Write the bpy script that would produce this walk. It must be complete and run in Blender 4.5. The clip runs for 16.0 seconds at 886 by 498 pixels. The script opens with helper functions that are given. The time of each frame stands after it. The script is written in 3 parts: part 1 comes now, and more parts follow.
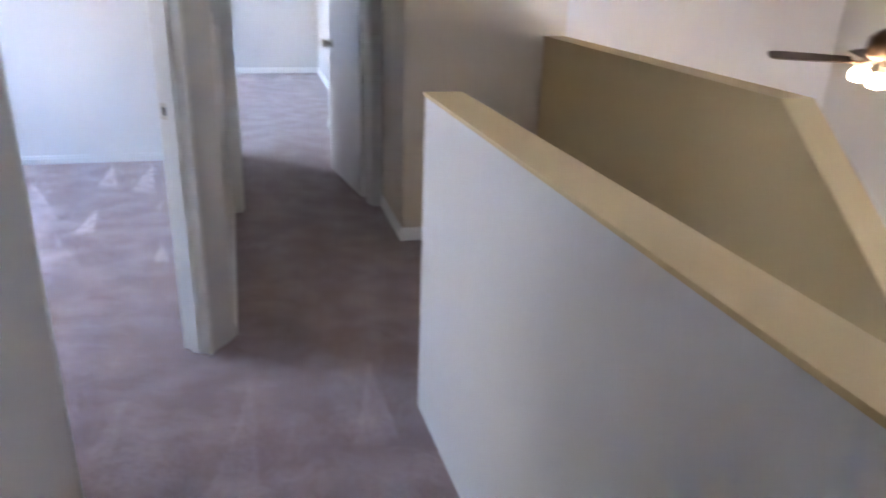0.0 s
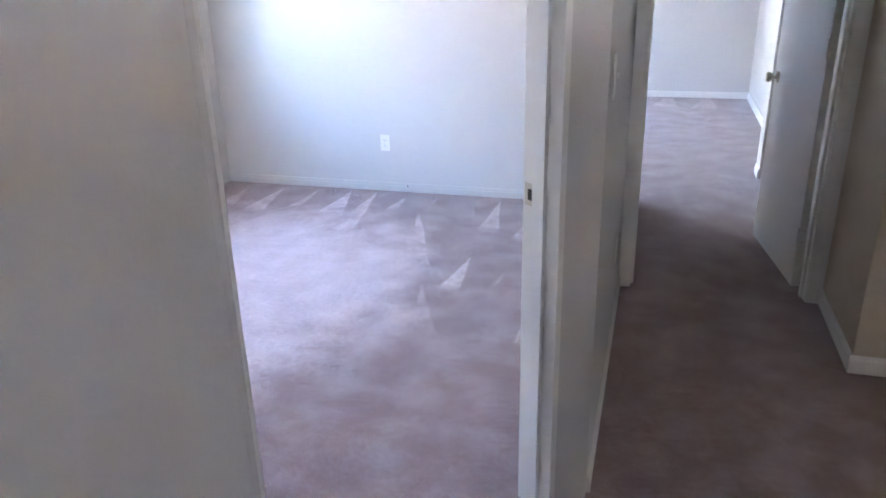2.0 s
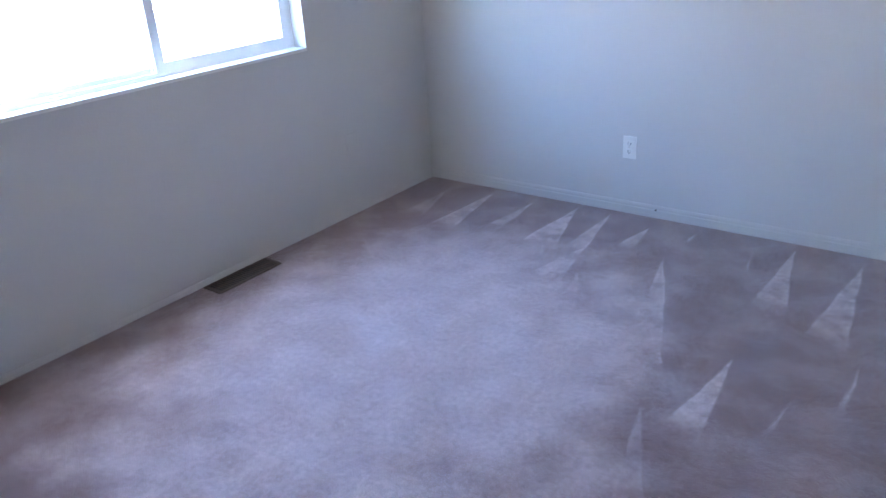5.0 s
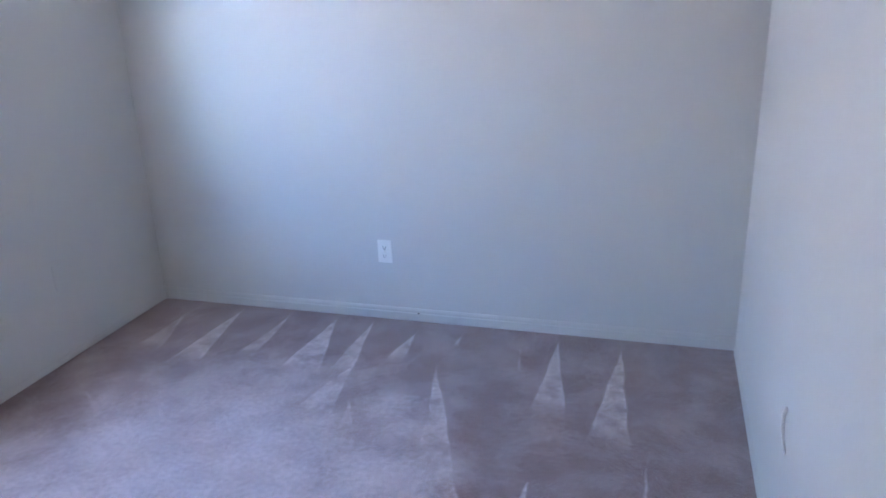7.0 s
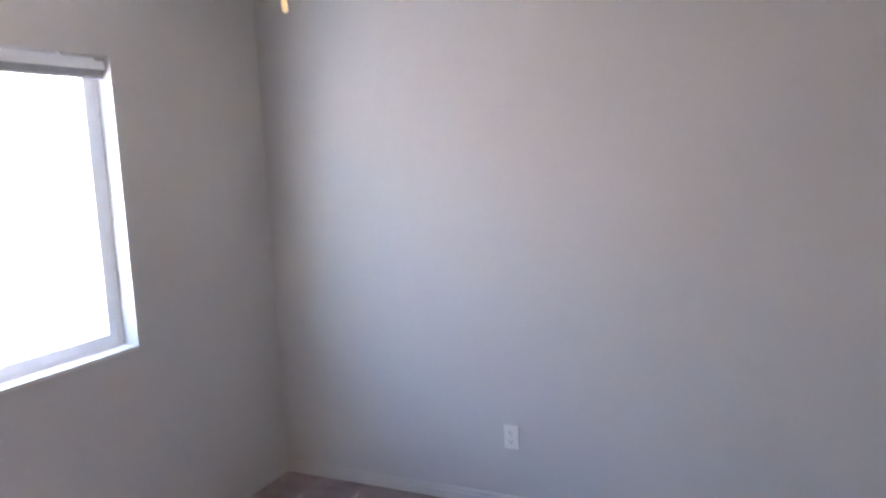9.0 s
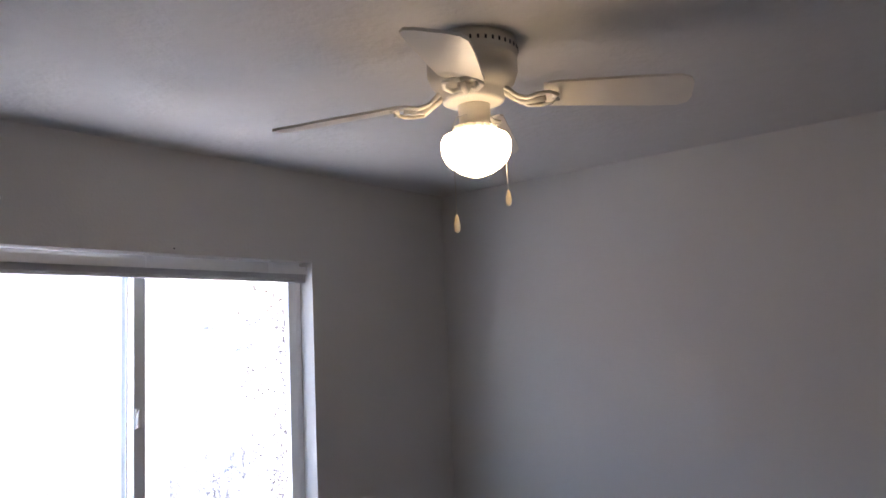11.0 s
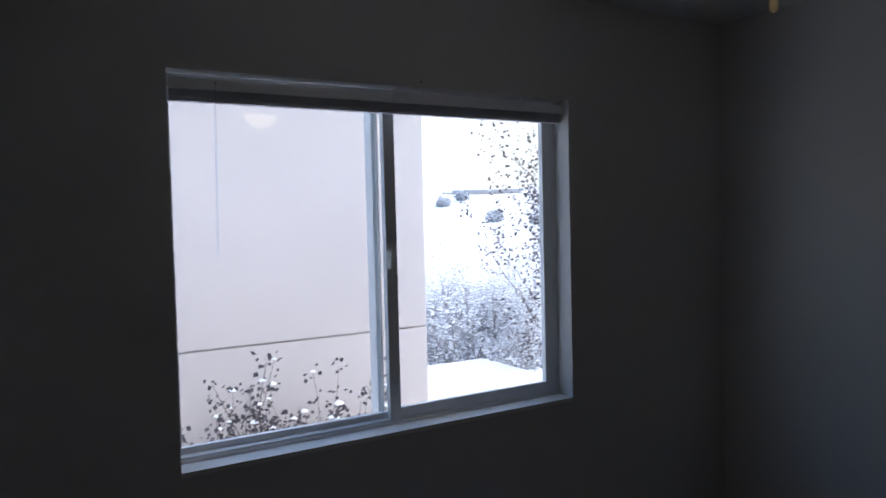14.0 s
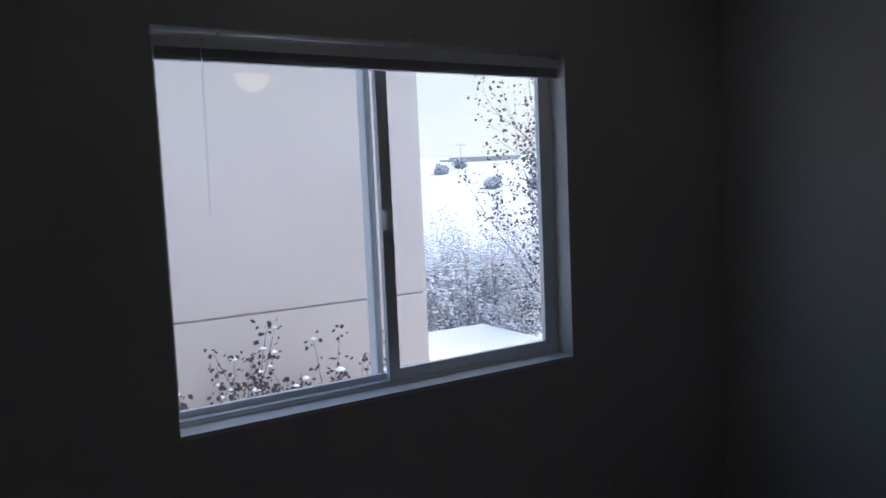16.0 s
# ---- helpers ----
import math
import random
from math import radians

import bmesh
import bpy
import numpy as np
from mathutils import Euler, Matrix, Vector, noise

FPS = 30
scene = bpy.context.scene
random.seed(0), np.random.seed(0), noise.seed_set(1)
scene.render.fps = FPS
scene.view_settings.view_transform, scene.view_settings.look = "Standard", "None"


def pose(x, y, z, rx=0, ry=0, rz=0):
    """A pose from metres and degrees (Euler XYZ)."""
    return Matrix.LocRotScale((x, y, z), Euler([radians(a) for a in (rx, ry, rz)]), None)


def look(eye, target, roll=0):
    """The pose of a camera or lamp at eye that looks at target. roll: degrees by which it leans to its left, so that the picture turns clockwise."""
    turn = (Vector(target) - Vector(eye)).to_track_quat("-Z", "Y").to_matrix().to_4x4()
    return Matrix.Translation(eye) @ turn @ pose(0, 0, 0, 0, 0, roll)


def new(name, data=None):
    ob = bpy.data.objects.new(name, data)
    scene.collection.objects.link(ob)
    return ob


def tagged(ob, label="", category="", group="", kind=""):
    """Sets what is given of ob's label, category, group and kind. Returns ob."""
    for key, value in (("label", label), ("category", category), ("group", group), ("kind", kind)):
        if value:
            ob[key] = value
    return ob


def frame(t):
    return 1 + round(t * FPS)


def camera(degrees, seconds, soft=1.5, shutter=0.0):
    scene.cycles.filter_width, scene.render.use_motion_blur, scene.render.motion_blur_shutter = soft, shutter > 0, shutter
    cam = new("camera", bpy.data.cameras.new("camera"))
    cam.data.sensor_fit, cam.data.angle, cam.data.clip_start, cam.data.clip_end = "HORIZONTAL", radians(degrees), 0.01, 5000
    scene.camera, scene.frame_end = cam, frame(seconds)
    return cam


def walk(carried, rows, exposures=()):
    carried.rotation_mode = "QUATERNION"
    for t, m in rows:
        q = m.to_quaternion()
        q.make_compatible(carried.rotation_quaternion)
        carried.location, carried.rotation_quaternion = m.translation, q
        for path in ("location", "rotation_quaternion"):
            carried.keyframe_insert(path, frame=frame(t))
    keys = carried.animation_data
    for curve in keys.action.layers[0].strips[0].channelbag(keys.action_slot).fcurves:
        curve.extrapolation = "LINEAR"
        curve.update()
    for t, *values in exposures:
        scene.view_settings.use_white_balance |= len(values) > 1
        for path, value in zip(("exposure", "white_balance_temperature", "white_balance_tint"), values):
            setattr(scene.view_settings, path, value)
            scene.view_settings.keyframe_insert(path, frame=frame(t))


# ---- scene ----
cam = camera(61.2, 16.0, soft=1.5, shutter=0.4)
PATH = [
    (0, (3.021, -5.803, 1.554), (3.516, -4.016, 0.805), 2.0),
    (0.5, (2.994, -5.531, 1.551), (3.125, -3.668, 0.836), 0.0),
    (1, (3.019, -5.312, 1.532), (2.838, -3.461, 0.796), -0.8),
    (1.5, (3.076, -5.06, 1.544), (2.629, -3.256, 0.806), 0.5),
    (2, (3.048, -4.792, 1.552), (2.528, -3.005, 0.819), -1.4),
    (2.5, (2.974, -4.53, 1.551), (2.39, -2.753, 0.842), -3.0),
    (3, (2.937, -4.245, 1.547), (2.201, -2.534, 0.819), -0.8),
    (3.2, (2.932, -4.142, 1.556), (2.093, -2.478, 0.829), 2.0),
    (5.5, (2.528, -3.268, 1.452), (1.382, -1.857, 0.619), -4.7),
    (6, (2.376, -3.179, 1.466), (1.526, -1.567, 0.642), -3.3),
    (6.5, (2.41, -3.128, 1.517), (1.734, -1.39, 0.794), -1.1),
    (7, (2.48, -3.099, 1.527), (1.934, -1.296, 0.856), -2.1),
    (7.5, (2.461, -3.081, 1.546), (1.986, -1.249, 0.899), -1.6),
    (8, (2.434, -3.094, 1.524), (1.989, -1.235, 0.935), -1.3),
    (8.5, (2.36, -3.128, 1.592), (1.751, -1.296, 1.068), -2.5),
    (9, (2.386, -3.041, 1.654), (1.543, -1.247, 1.383), -2.6),
    (9.5, (2.444, -3.042, 1.645), (1.452, -1.31, 1.521), -2.9),
    (10, (2.458, -3.04, 1.721), (1.285, -1.42, 1.738), -1.0),
    (10.2, (2.451, -3.033, 1.725), (1.236, -1.446, 1.8), -1.4),
    (12.3, (2.386, -3.002, 1.699), (1.157, -1.452, 1.999), -4.1),
    (12.5, (2.362, -3.0, 1.687), (1.123, -1.451, 1.937), -4.8),
    (13, (2.275, -2.93, 1.641), (0.853, -1.527, 1.734), -2.9),
    (13.5, (2.215, -2.827, 1.636), (0.624, -1.615, 1.616), -1.8),
    (14, (2.176, -2.826, 1.621), (0.48, -1.769, 1.536), -1.4),
    (14.5, (2.133, -2.86, 1.615), (0.4, -1.868, 1.497), -1.8),
    (15, (2.122, -2.874, 1.609), (0.397, -1.873, 1.457), -1.5),
    (15.5, (2.122, -2.875, 1.603), (0.407, -1.86, 1.431), -1.6),
    (16, (2.153, -2.802, 1.589), (0.461, -1.749, 1.419), -2.5),
]
STOPS = [(0.0, 6.7, 6500, 13), (1.0, 6.79, 6600, 14), (2.0, 6.61, 6550, 12), (3.2, 6.36, 6350, 12), (5.5, 5.62, 5900, 11), (7.5, 5.69, 6100, 11), (8.5, 5.64, 7100, 17), (9.0, 5.37, 7300, 18), (10.0, 4.37, 7500, 18), (12.3, 3.62, 7500, 20),
         (12.8, 3.37, 7300, 18), (13.2, 2.92, 6850, 15), (13.6, 2.01, 6700, 13), (14.0, 1.73, 6750, 11), (14.4, 1.4, 6650, 10), (15.0, 1.36, 6550, 10), (16.0, 1.28, 6700, 11)]
walk(cam, [(t, look(eye, target, roll)) for t, eye, target, roll in PATH], STOPS)

# ---- light ----
world = bpy.data.worlds.new("world")
scene.world = world
world.use_nodes = True
wn = world.node_tree.nodes
sky = wn.new("ShaderNodeTexSky")
sky.sky_type = "NISHITA"
sky.sun_disc = False
sky.sun_elevation, sky.sun_rotation = radians(56), radians(20)
sky.air_density, sky.dust_density, sky.ozone_density = 1.0, 2.0, 3.0
wn["Background"].inputs["Strength"].default_value = 0.15
world.node_tree.links.new(sky.outputs[0], wn["Background"].inputs["Color"])
sun = new("sun", bpy.data.lights.new("sun", "SUN"))
sun.data.energy, sun.data.angle, sun.data.color = 0.85, radians(30), (1, 0.98, 0.96)
sun.matrix_world = look((0, 0, 10), (-math.sin(radians(20)) * 0.56, -math.cos(radians(20)) * 0.56, 9.17))


# ---- materials ----
def material(name, color, rough=0.6, metal=0.0, vary=0.06, scale=6.0, bump=0.0, bump_scale=120.0, second=None, grain=0.0, spec=0.5):
    """Principled paint with broad mottling, fine grain and relief."""
    m = bpy.data.materials.new(name)
    m.use_nodes = True
    n, l = m.node_tree.nodes, m.node_tree.links
    b = n["Principled BSDF"]
    b.inputs["Roughness"].default_value, b.inputs["Metallic"].default_value = rough, metal
    b.inputs["Specular IOR Level"].default_value = spec
    co = n.new("ShaderNodeNewGeometry")
    big = n.new("ShaderNodeTexNoise")
    big.inputs["Scale"].default_value, big.inputs["Detail"].default_value = scale, 5
    l.new(co.outputs["Position"], big.inputs["Vector"])
    mix = n.new("ShaderNodeMix")
    mix.data_type = "RGBA"
    two = second or tuple(c * (1 - 2 * vary) for c in color)
    one = color if second else tuple(min(1, c * (1 + vary)) for c in color)
    mix.inputs[6].default_value, mix.inputs[7].default_value = (*one, 1), (*two, 1)
    l.new(big.outputs["Fac"], mix.inputs[0])
    out = mix.outputs[2]
    fine = n.new("ShaderNodeTexNoise")
    fine.inputs["Scale"].default_value, fine.inputs["Detail"].default_value = bump_scale, 3
    l.new(co.outputs["Position"], fine.inputs["Vector"])
    if grain:
        ramp = n.new("ShaderNodeMapRange")
        ramp.inputs[1].default_value, ramp.inputs[2].default_value = 0.3, 0.7
        ramp.inputs[3].default_value, ramp.inputs[4].default_value = 1 - grain, 1 + grain
        l.new(fine.outputs["Fac"], ramp.inputs[0])
        mul = n.new("ShaderNodeVectorMath")
        mul.operation = "SCALE"
        l.new(out, mul.inputs[0])
        l.new(ramp.outputs[0], mul.inputs["Scale"])
        out = mul.outputs[0]
    l.new(out, b.inputs["Base Color"])
    if bump:
        bp = n.new("ShaderNodeBump")
        bp.inputs["Strength"].default_value, bp.inputs["Distance"].default_value = bump, 0.004
        l.new(fine.outputs["Fac"], bp.inputs["Height"])
        l.new(bp.outputs[0], b.inputs["Normal"])
    return m


PAINT = material("wall_paint", (0.565, 0.555, 0.535), 0.55, vary=0.015, scale=1.5, bump=0.25, bump_scale=90)
# warm stairwell lamplight is put into this tan base colour
LAMPLIT_TAN = material("lamplit_tan", (0.50, 0.365, 0.18), 0.6, vary=0.02, scale=1.5, bump=0.25, bump_scale=90)
CEIL = material("ceiling_texture", (0.60, 0.59, 0.57), 0.8, vary=0.03, scale=14, bump=0.9, bump_scale=42)
# landing white, tinted to hold the warm light bounced from the stairs
LAMPLIT_WHITE = material("lamplit_landing", (0.55, 0.475, 0.37), 0.6, vary=0.02, scale=1.5, bump=0.25, bump_scale=90)
TRIM = material("trim_paint", (0.74, 0.73, 0.70), 0.32, vary=0.02, scale=9, bump=0.05, bump_scale=60)


def carpet_material():
    """Cut pile: mottled mauve with lighter wedges where the vacuum turned the nap."""
    m = bpy.data.materials.new("carpet")
    m.use_nodes = True
    n, l = m.node_tree.nodes, m.node_tree.links
    b = n["Principled BSDF"]
    b.inputs["Roughness"].default_value, b.inputs["Specular IOR Level"].default_value = 0.95, 0.05
    b.inputs["Sheen Weight"].default_value, b.inputs["Sheen Roughness"].default_value = 0.55, 0.45
    geo = n.new("ShaderNodeNewGeometry")

    def tex(scale, detail=4.0):
        t = n.new("ShaderNodeTexNoise")
        t.inputs["Scale"].default_value, t.inputs["Detail"].default_value = scale, detail
        l.new(geo.outputs["Position"], t.inputs["Vector"])
        return t

    def calc(op, a, c=None, clamp=False):
        q = n.new("ShaderNodeMath")
        q.operation, q.use_clamp = op, clamp
        for i, v in enumerate((a, c)):
            if v is None:
                continue
            if isinstance(v, (int, float)):
                q.inputs[i].default_value = v
            else:
                l.new(v, q.inputs[i])
        return q.outputs[0]

    sep = n.new("ShaderNodeSeparateXYZ")
    l.new(geo.outputs["Position"], sep.inputs[0])
    wob = n.new("ShaderNodeSeparateXYZ")
    l.new(tex(4.0, 2).outputs["Color"], wob.inputs[0])
    x = calc("ADD", sep.outputs[0], calc("MULTIPLY", calc("SUBTRACT", wob.outputs[0], 0.5), 0.03))
    y = calc("ADD", sep.outputs[1], calc("MULTIPLY", calc("SUBTRACT", wob.outputs[1], 0.5), 0.08))

    def wedges(apex, base, period, first, lean, width, strength):
        d = calc("DIVIDE", calc("SUBTRACT", apex, y), apex - base)
        u = calc("ADD", x, calc("MULTIPLY", d, lean))
        u = calc("DIVIDE", calc("SUBTRACT", u, first - period / 2), period)
        luck = n.new("ShaderNodeTexWhiteNoise")
        luck.noise_dimensions = "1D"
        l.new(calc("ADD", calc("FLOOR", u), apex * 7.3), luck.inputs["W"])
        chance = luck.outputs["Value"]
        d = calc("MULTIPLY", d, calc("ADD", calc("MULTIPLY", chance, 0.7), 0.75))
        off = calc("SUBTRACT", calc("FRACT", u), 0.5)
        gap = calc("SUBTRACT", calc("MULTIPLY", d, width / 2), calc("ABSOLUTE", off))
        inside = calc("MULTIPLY", gap, 30.0, True)
        rim = calc("SUBTRACT", 1.0, calc("MULTIPLY", calc("ABSOLUTE", gap), 16.0, True))
        fill = calc("ADD", calc("MULTIPLY", inside, 0.62), calc("MULTIPLY", calc("MULTIPLY", inside, rim), 0.5))
        ends = calc("MULTIPLY", calc("GREATER_THAN", d, 0.0), calc("MULTIPLY", calc("SUBTRACT", 1.0, d), 12.0, True))
        shade = calc("ADD", calc("MULTIPLY", chance, 0.6), 0.4)
        return calc("MULTIPLY", calc("MULTIPLY", calc("MULTIPLY", fill, ends), shade), strength)

    def stroke(ax, ay, bx, by, width, strength):
        """One vacuum stroke: a wedge from its tip (ax, ay) to the middle of its foot (bx, by)."""
        d = calc("DIVIDE", calc("SUBTRACT", ay, y), ay - by)
        off = calc("ABSOLUTE", calc("SUBTRACT", x, calc("ADD", calc("MULTIPLY", d, bx - ax), ax)))
        gap = calc("SUBTRACT", calc("MULTIPLY", d, width / 2), off)
        inside = calc("MULTIPLY", gap, 110.0, True)
        rim = calc("SUBTRACT", 1.0, calc("MULTIPLY", calc("ABSOLUTE", gap), 45.0, True))
        fill = calc("MULTIPLY", inside, calc("ADD", calc("MULTIPLY", rim, 0.35), 0.65))
        ends = calc("MULTIPLY", calc("GREATER_THAN", d, 0.0), calc("MULTIPLY", calc("SUBTRACT", 1.0, d), 5.0, True))
        return calc("MULTIPLY", calc("MULTIPLY", fill, ends), strength)

    total = stroke(0.49, -0.06, 0.52, -0.66, 0.17, 0.75)
    for one in ((0.23, -0.15, 0.28, -0.56, 0.15, 0.45), (0.77, -0.06, 0.755, -0.53, 0.10, 0.8), (1.01, -0.05, 1.06, -0.62, 0.21, 1.0), (1.19, -0.04, 1.24, -0.60, 0.12, 0.9),
                (1.44, -0.10, 1.425, -0.42, 0.09, 0.75), (1.65, -0.07, 1.655, -0.23, 0.03, 0.6), (1.27, -0.47, 1.25, -0.92, 0.20, 0.9), (1.34, -0.70, 1.67, -1.56, 0.23, 0.6),
                (1.61, -0.38, 1.91, -1.42, 0.21, 0.68), (1.91, -0.09, 1.97, -0.40, 0.02, 0.7), (2.09, -0.05, 2.13, -0.72, 0.15, 0.7), (2.36, -0.07, 2.365, -0.85, 0.16, 0.75),
                (2.50, -0.81, 2.49, -1.24, 0.03, 0.7), (2.13, -1.06, 2.12, -1.57, 0.13, 0.9), (2.37, -1.18, 2.325, -1.44, 0.03, 0.5), (1.95, -1.46, 2.15, -2.02, 0.13, 0.4),
                (0.23, -0.90, 0.64, -1.20, 0.12, 0.5), (0.66, -0.74, 0.875, -1.12, 0.07, 0.6), (0.47, -1.01, 0.785, -1.32, 0.10, 0.5), (2.54, -1.65, 2.58, -2.05, 0.09, 0.6)):
        total = calc("MAXIMUM", total, stroke(*one))
    worn = n.new("ShaderNodeMapRange")
    worn.inputs[1].default_value, worn.inputs[2].default_value, worn.inputs[3].default_value, worn.inputs[4].default_value = 0.36, 0.58, 0.45, 1.1
    l.new(tex(14, 6).outputs["Fac"], worn.inputs[0])
    total = calc("MULTIPLY", total, worn.outputs[0])
    for row in ((-3.2, -3.9, 0.45, 3.0, 0.08, 0.4, 0.3), (4.8, 4.4, 0.26, 3.1, 0.1, 0.5, 0.6), (4.3, 3.2, 0.4, 3.2, 0.1, 0.7, 0.5)):
        total = calc("MAXIMUM", total, wedges(*row))
    # window sheen on the nap amid the bedroom, painted as a paler oval
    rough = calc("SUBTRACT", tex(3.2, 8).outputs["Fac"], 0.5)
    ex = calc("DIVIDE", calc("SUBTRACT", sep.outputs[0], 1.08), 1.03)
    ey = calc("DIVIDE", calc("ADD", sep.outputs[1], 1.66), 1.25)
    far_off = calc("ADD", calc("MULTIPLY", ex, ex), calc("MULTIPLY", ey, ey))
    window_sheen = calc("MULTIPLY", calc("ADD", calc("SUBTRACT", 1.02, far_off), calc("MULTIPLY", rough, 1.7)), 1.5, True)
    total = calc("MAXIMUM", total, calc("MULTIPLY", window_sheen, 0.58))
    blot = n.new("ShaderNodeMapRange")
    blot.inputs[1].default_value, blot.inputs[2].default_value, blot.inputs[4].default_value = 0.40, 0.66, 0.24
    l.new(tex(5.5, 8).outputs["Fac"], blot.inputs[0])
    total = calc("ADD", total, blot.outputs[0], True)
    mix = n.new("ShaderNodeMix")
    mix.data_type = "RGBA"
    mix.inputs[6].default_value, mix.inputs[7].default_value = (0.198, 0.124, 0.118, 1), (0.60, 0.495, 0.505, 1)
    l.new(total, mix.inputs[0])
    pile = tex(210, 3)
    ramp = n.new("ShaderNodeMapRange")
    ramp.inputs[1].default_value, ramp.inputs[2].default_value, ramp.inputs[3].default_value, ramp.inputs[4].default_value = 0.3, 0.7, 0.84, 1.14
    l.new(pile.outputs["Fac"], ramp.inputs[0])
    tuft = n.new("ShaderNodeMapRange")
    tuft.inputs[1].default_value, tuft.inputs[2].default_value, tuft.inputs[3].default_value, tuft.inputs[4].default_value = 0.32, 0.68, 0.86, 1.12
    l.new(tex(48, 5).outputs["Fac"], tuft.inputs[0])
    mul = n.new("ShaderNodeVectorMath")
    mul.operation = "SCALE"
    l.new(mix.outputs[2], mul.inputs[0])
    l.new(calc("MULTIPLY", ramp.outputs[0], tuft.outputs[0]), mul.inputs["Scale"])
    l.new(mul.outputs[0], b.inputs["Base Color"])
    bp = n.new("ShaderNodeBump")
    bp.inputs["Strength"].default_value, bp.inputs["Distance"].default_value = 0.9, 0.006
    l.new(pile.outputs["Fac"], bp.inputs["Height"])
    l.new(bp.outputs[0], b.inputs["Normal"])
    return m


CARPET = carpet_material()
VINYL = material("window_vinyl", (0.84, 0.85, 0.86), 0.35, vary=0.03, scale=12)
# white slats greyed: the backlit stack's shade is in the colour
SHADED_SLAT = material("shaded_blind_slat", (0.46, 0.47, 0.51), 0.5, vary=0.05, scale=20)
STEEL = material("satin_nickel", (0.62, 0.58, 0.5), 0.28, 1.0, vary=0.05, scale=30)
DARK = material("dark_recess", (0.03, 0.027, 0.025), 0.8)
BROWN = material("register_brown", (0.11, 0.075, 0.06), 0.45, 0.3, vary=0.1, scale=40)
PLASTIC = material("white_plastic", (0.76, 0.75, 0.72), 0.35, vary=0.01)
FANWHITE = material("fan_enamel", (0.72, 0.67, 0.58), 0.35, vary=0.03, scale=15)
STUCCO = material("stucco", (0.66, 0.575, 0.53), 0.9, vary=0.05, scale=0.8, bump=0.8, bump_scale=55, grain=0.05)
SNOW = material("snow", (0.86, 0.88, 0.92), 0.7, vary=0.02, scale=0.6, bump=0.5, bump_scale=3)
TWIG = material("bark", (0.13, 0.1, 0.085), 0.9, vary=0.2, scale=30)
LEAF = material("dead_leaf", (0.12, 0.098, 0.1), 0.8, vary=0.3, scale=25)


def snowy(name, color, bare):
    """Bark or leaf whose upper side carries snow."""
    m = material(name, color, 0.85, vary=0.2, scale=25)
    n, l = m.node_tree.nodes, m.node_tree.links
    b = n["Principled BSDF"]
    geo, sep, cut, mix = n.new("ShaderNodeNewGeometry"), n.new("ShaderNodeSeparateXYZ"), n.new("ShaderNodeMapRange"), n.new("ShaderNodeMix")
    l.new(geo.outputs["True Normal"], sep.inputs[0])
    l.new(sep.outputs[2], cut.inputs[0])
    cut.inputs[1].default_value, cut.inputs[2].default_value = bare, bare + 0.25
    mix.data_type = "RGBA"
    l.new(b.inputs["Base Color"].links[0].from_socket, mix.inputs[6])
    mix.inputs[7].default_value = (0.84, 0.87, 0.92, 1)
    l.new(cut.outputs[0], mix.inputs[0])
    l.new(mix.outputs[2], b.inputs["Base Color"])
    return m


SNOWTWIG = snowy("snowy_bark", (0.27, 0.26, 0.27), -0.1)
SNOWBARK = snowy("tree_bark", (0.13, 0.105, 0.09), 0.45)
FARROOF = material("far_roof", (0.5, 0.54, 0.6), 0.8, vary=0.2, scale=0.3)
ROAD = material("wet_asphalt", (0.10, 0.11, 0.13), 0.6, vary=0.15, scale=1.0)


def shiny(name, kind):
    m = bpy.data.materials.new(name)
    m.use_nodes = True
    n, l = m.node_tree.nodes, m.node_tree.links
    b = n["Principled BSDF"]
    if kind == "glass":
        clear, gloss, mix = n.new("ShaderNodeBsdfTransparent"), n.new("ShaderNodeBsdfGlossy"), n.new("ShaderNodeMixShader")
        clear.inputs[0].default_value = (0.93, 0.96, 0.97, 1)
        gloss.inputs["Roughness"].default_value = 0.02
        mix.inputs[0].default_value = 0.06
        l.new(clear.outputs[0], mix.inputs[1])
        l.new(gloss.outputs[0], mix.inputs[2])
        l.new(mix.outputs[0], n["Material Output"].inputs[0])
    elif kind == "clear":
        through_light, face, mix = n.new("ShaderNodeBsdfTranslucent"), n.new("ShaderNodeBsdfTransparent"), n.new("ShaderNodeMixShader")
        through_light.inputs[0].default_value = (0.9, 0.9, 0.92, 1)
        mix.inputs[0].default_value = 0.5
        l.new(through_light.outputs[0], mix.inputs[1])
        l.new(face.outputs[0], mix.inputs[2])
        l.new(mix.outputs[0], n["Material Output"].inputs[0])
    else:
        b.inputs["Base Color"].default_value = (0.9, 0.85, 0.75, 1)
        b.inputs["Roughness"].default_value = 0.25
        b.inputs["Emission Color"].default_value = (1.0, 0.82, 0.58, 1)
        b.inputs["Emission Strength"].default_value = 0.75
    return m


CLEAR = shiny("clear_plastic", "clear")
GLASS = shiny("window_glass", "glass")
GLOW = shiny("lit_opal_glass", "glow")
BULB = shiny("lit_frosted_glass", "glow")
BULB.node_tree.nodes["Principled BSDF"].inputs["Emission Strength"].default_value = 1.3
BULB.node_tree.nodes["Principled BSDF"].inputs["Emission Color"].default_value = (1.0, 0.72, 0.4, 1)
IVORY = shiny("ivory_pull", "clear")
IVORY.node_tree.nodes["Translucent BSDF"].inputs[0].default_value = (0.9, 0.8, 0.62, 1)
IVORY.node_tree.nodes["Mix Shader"].inputs[0].default_value = 0.0


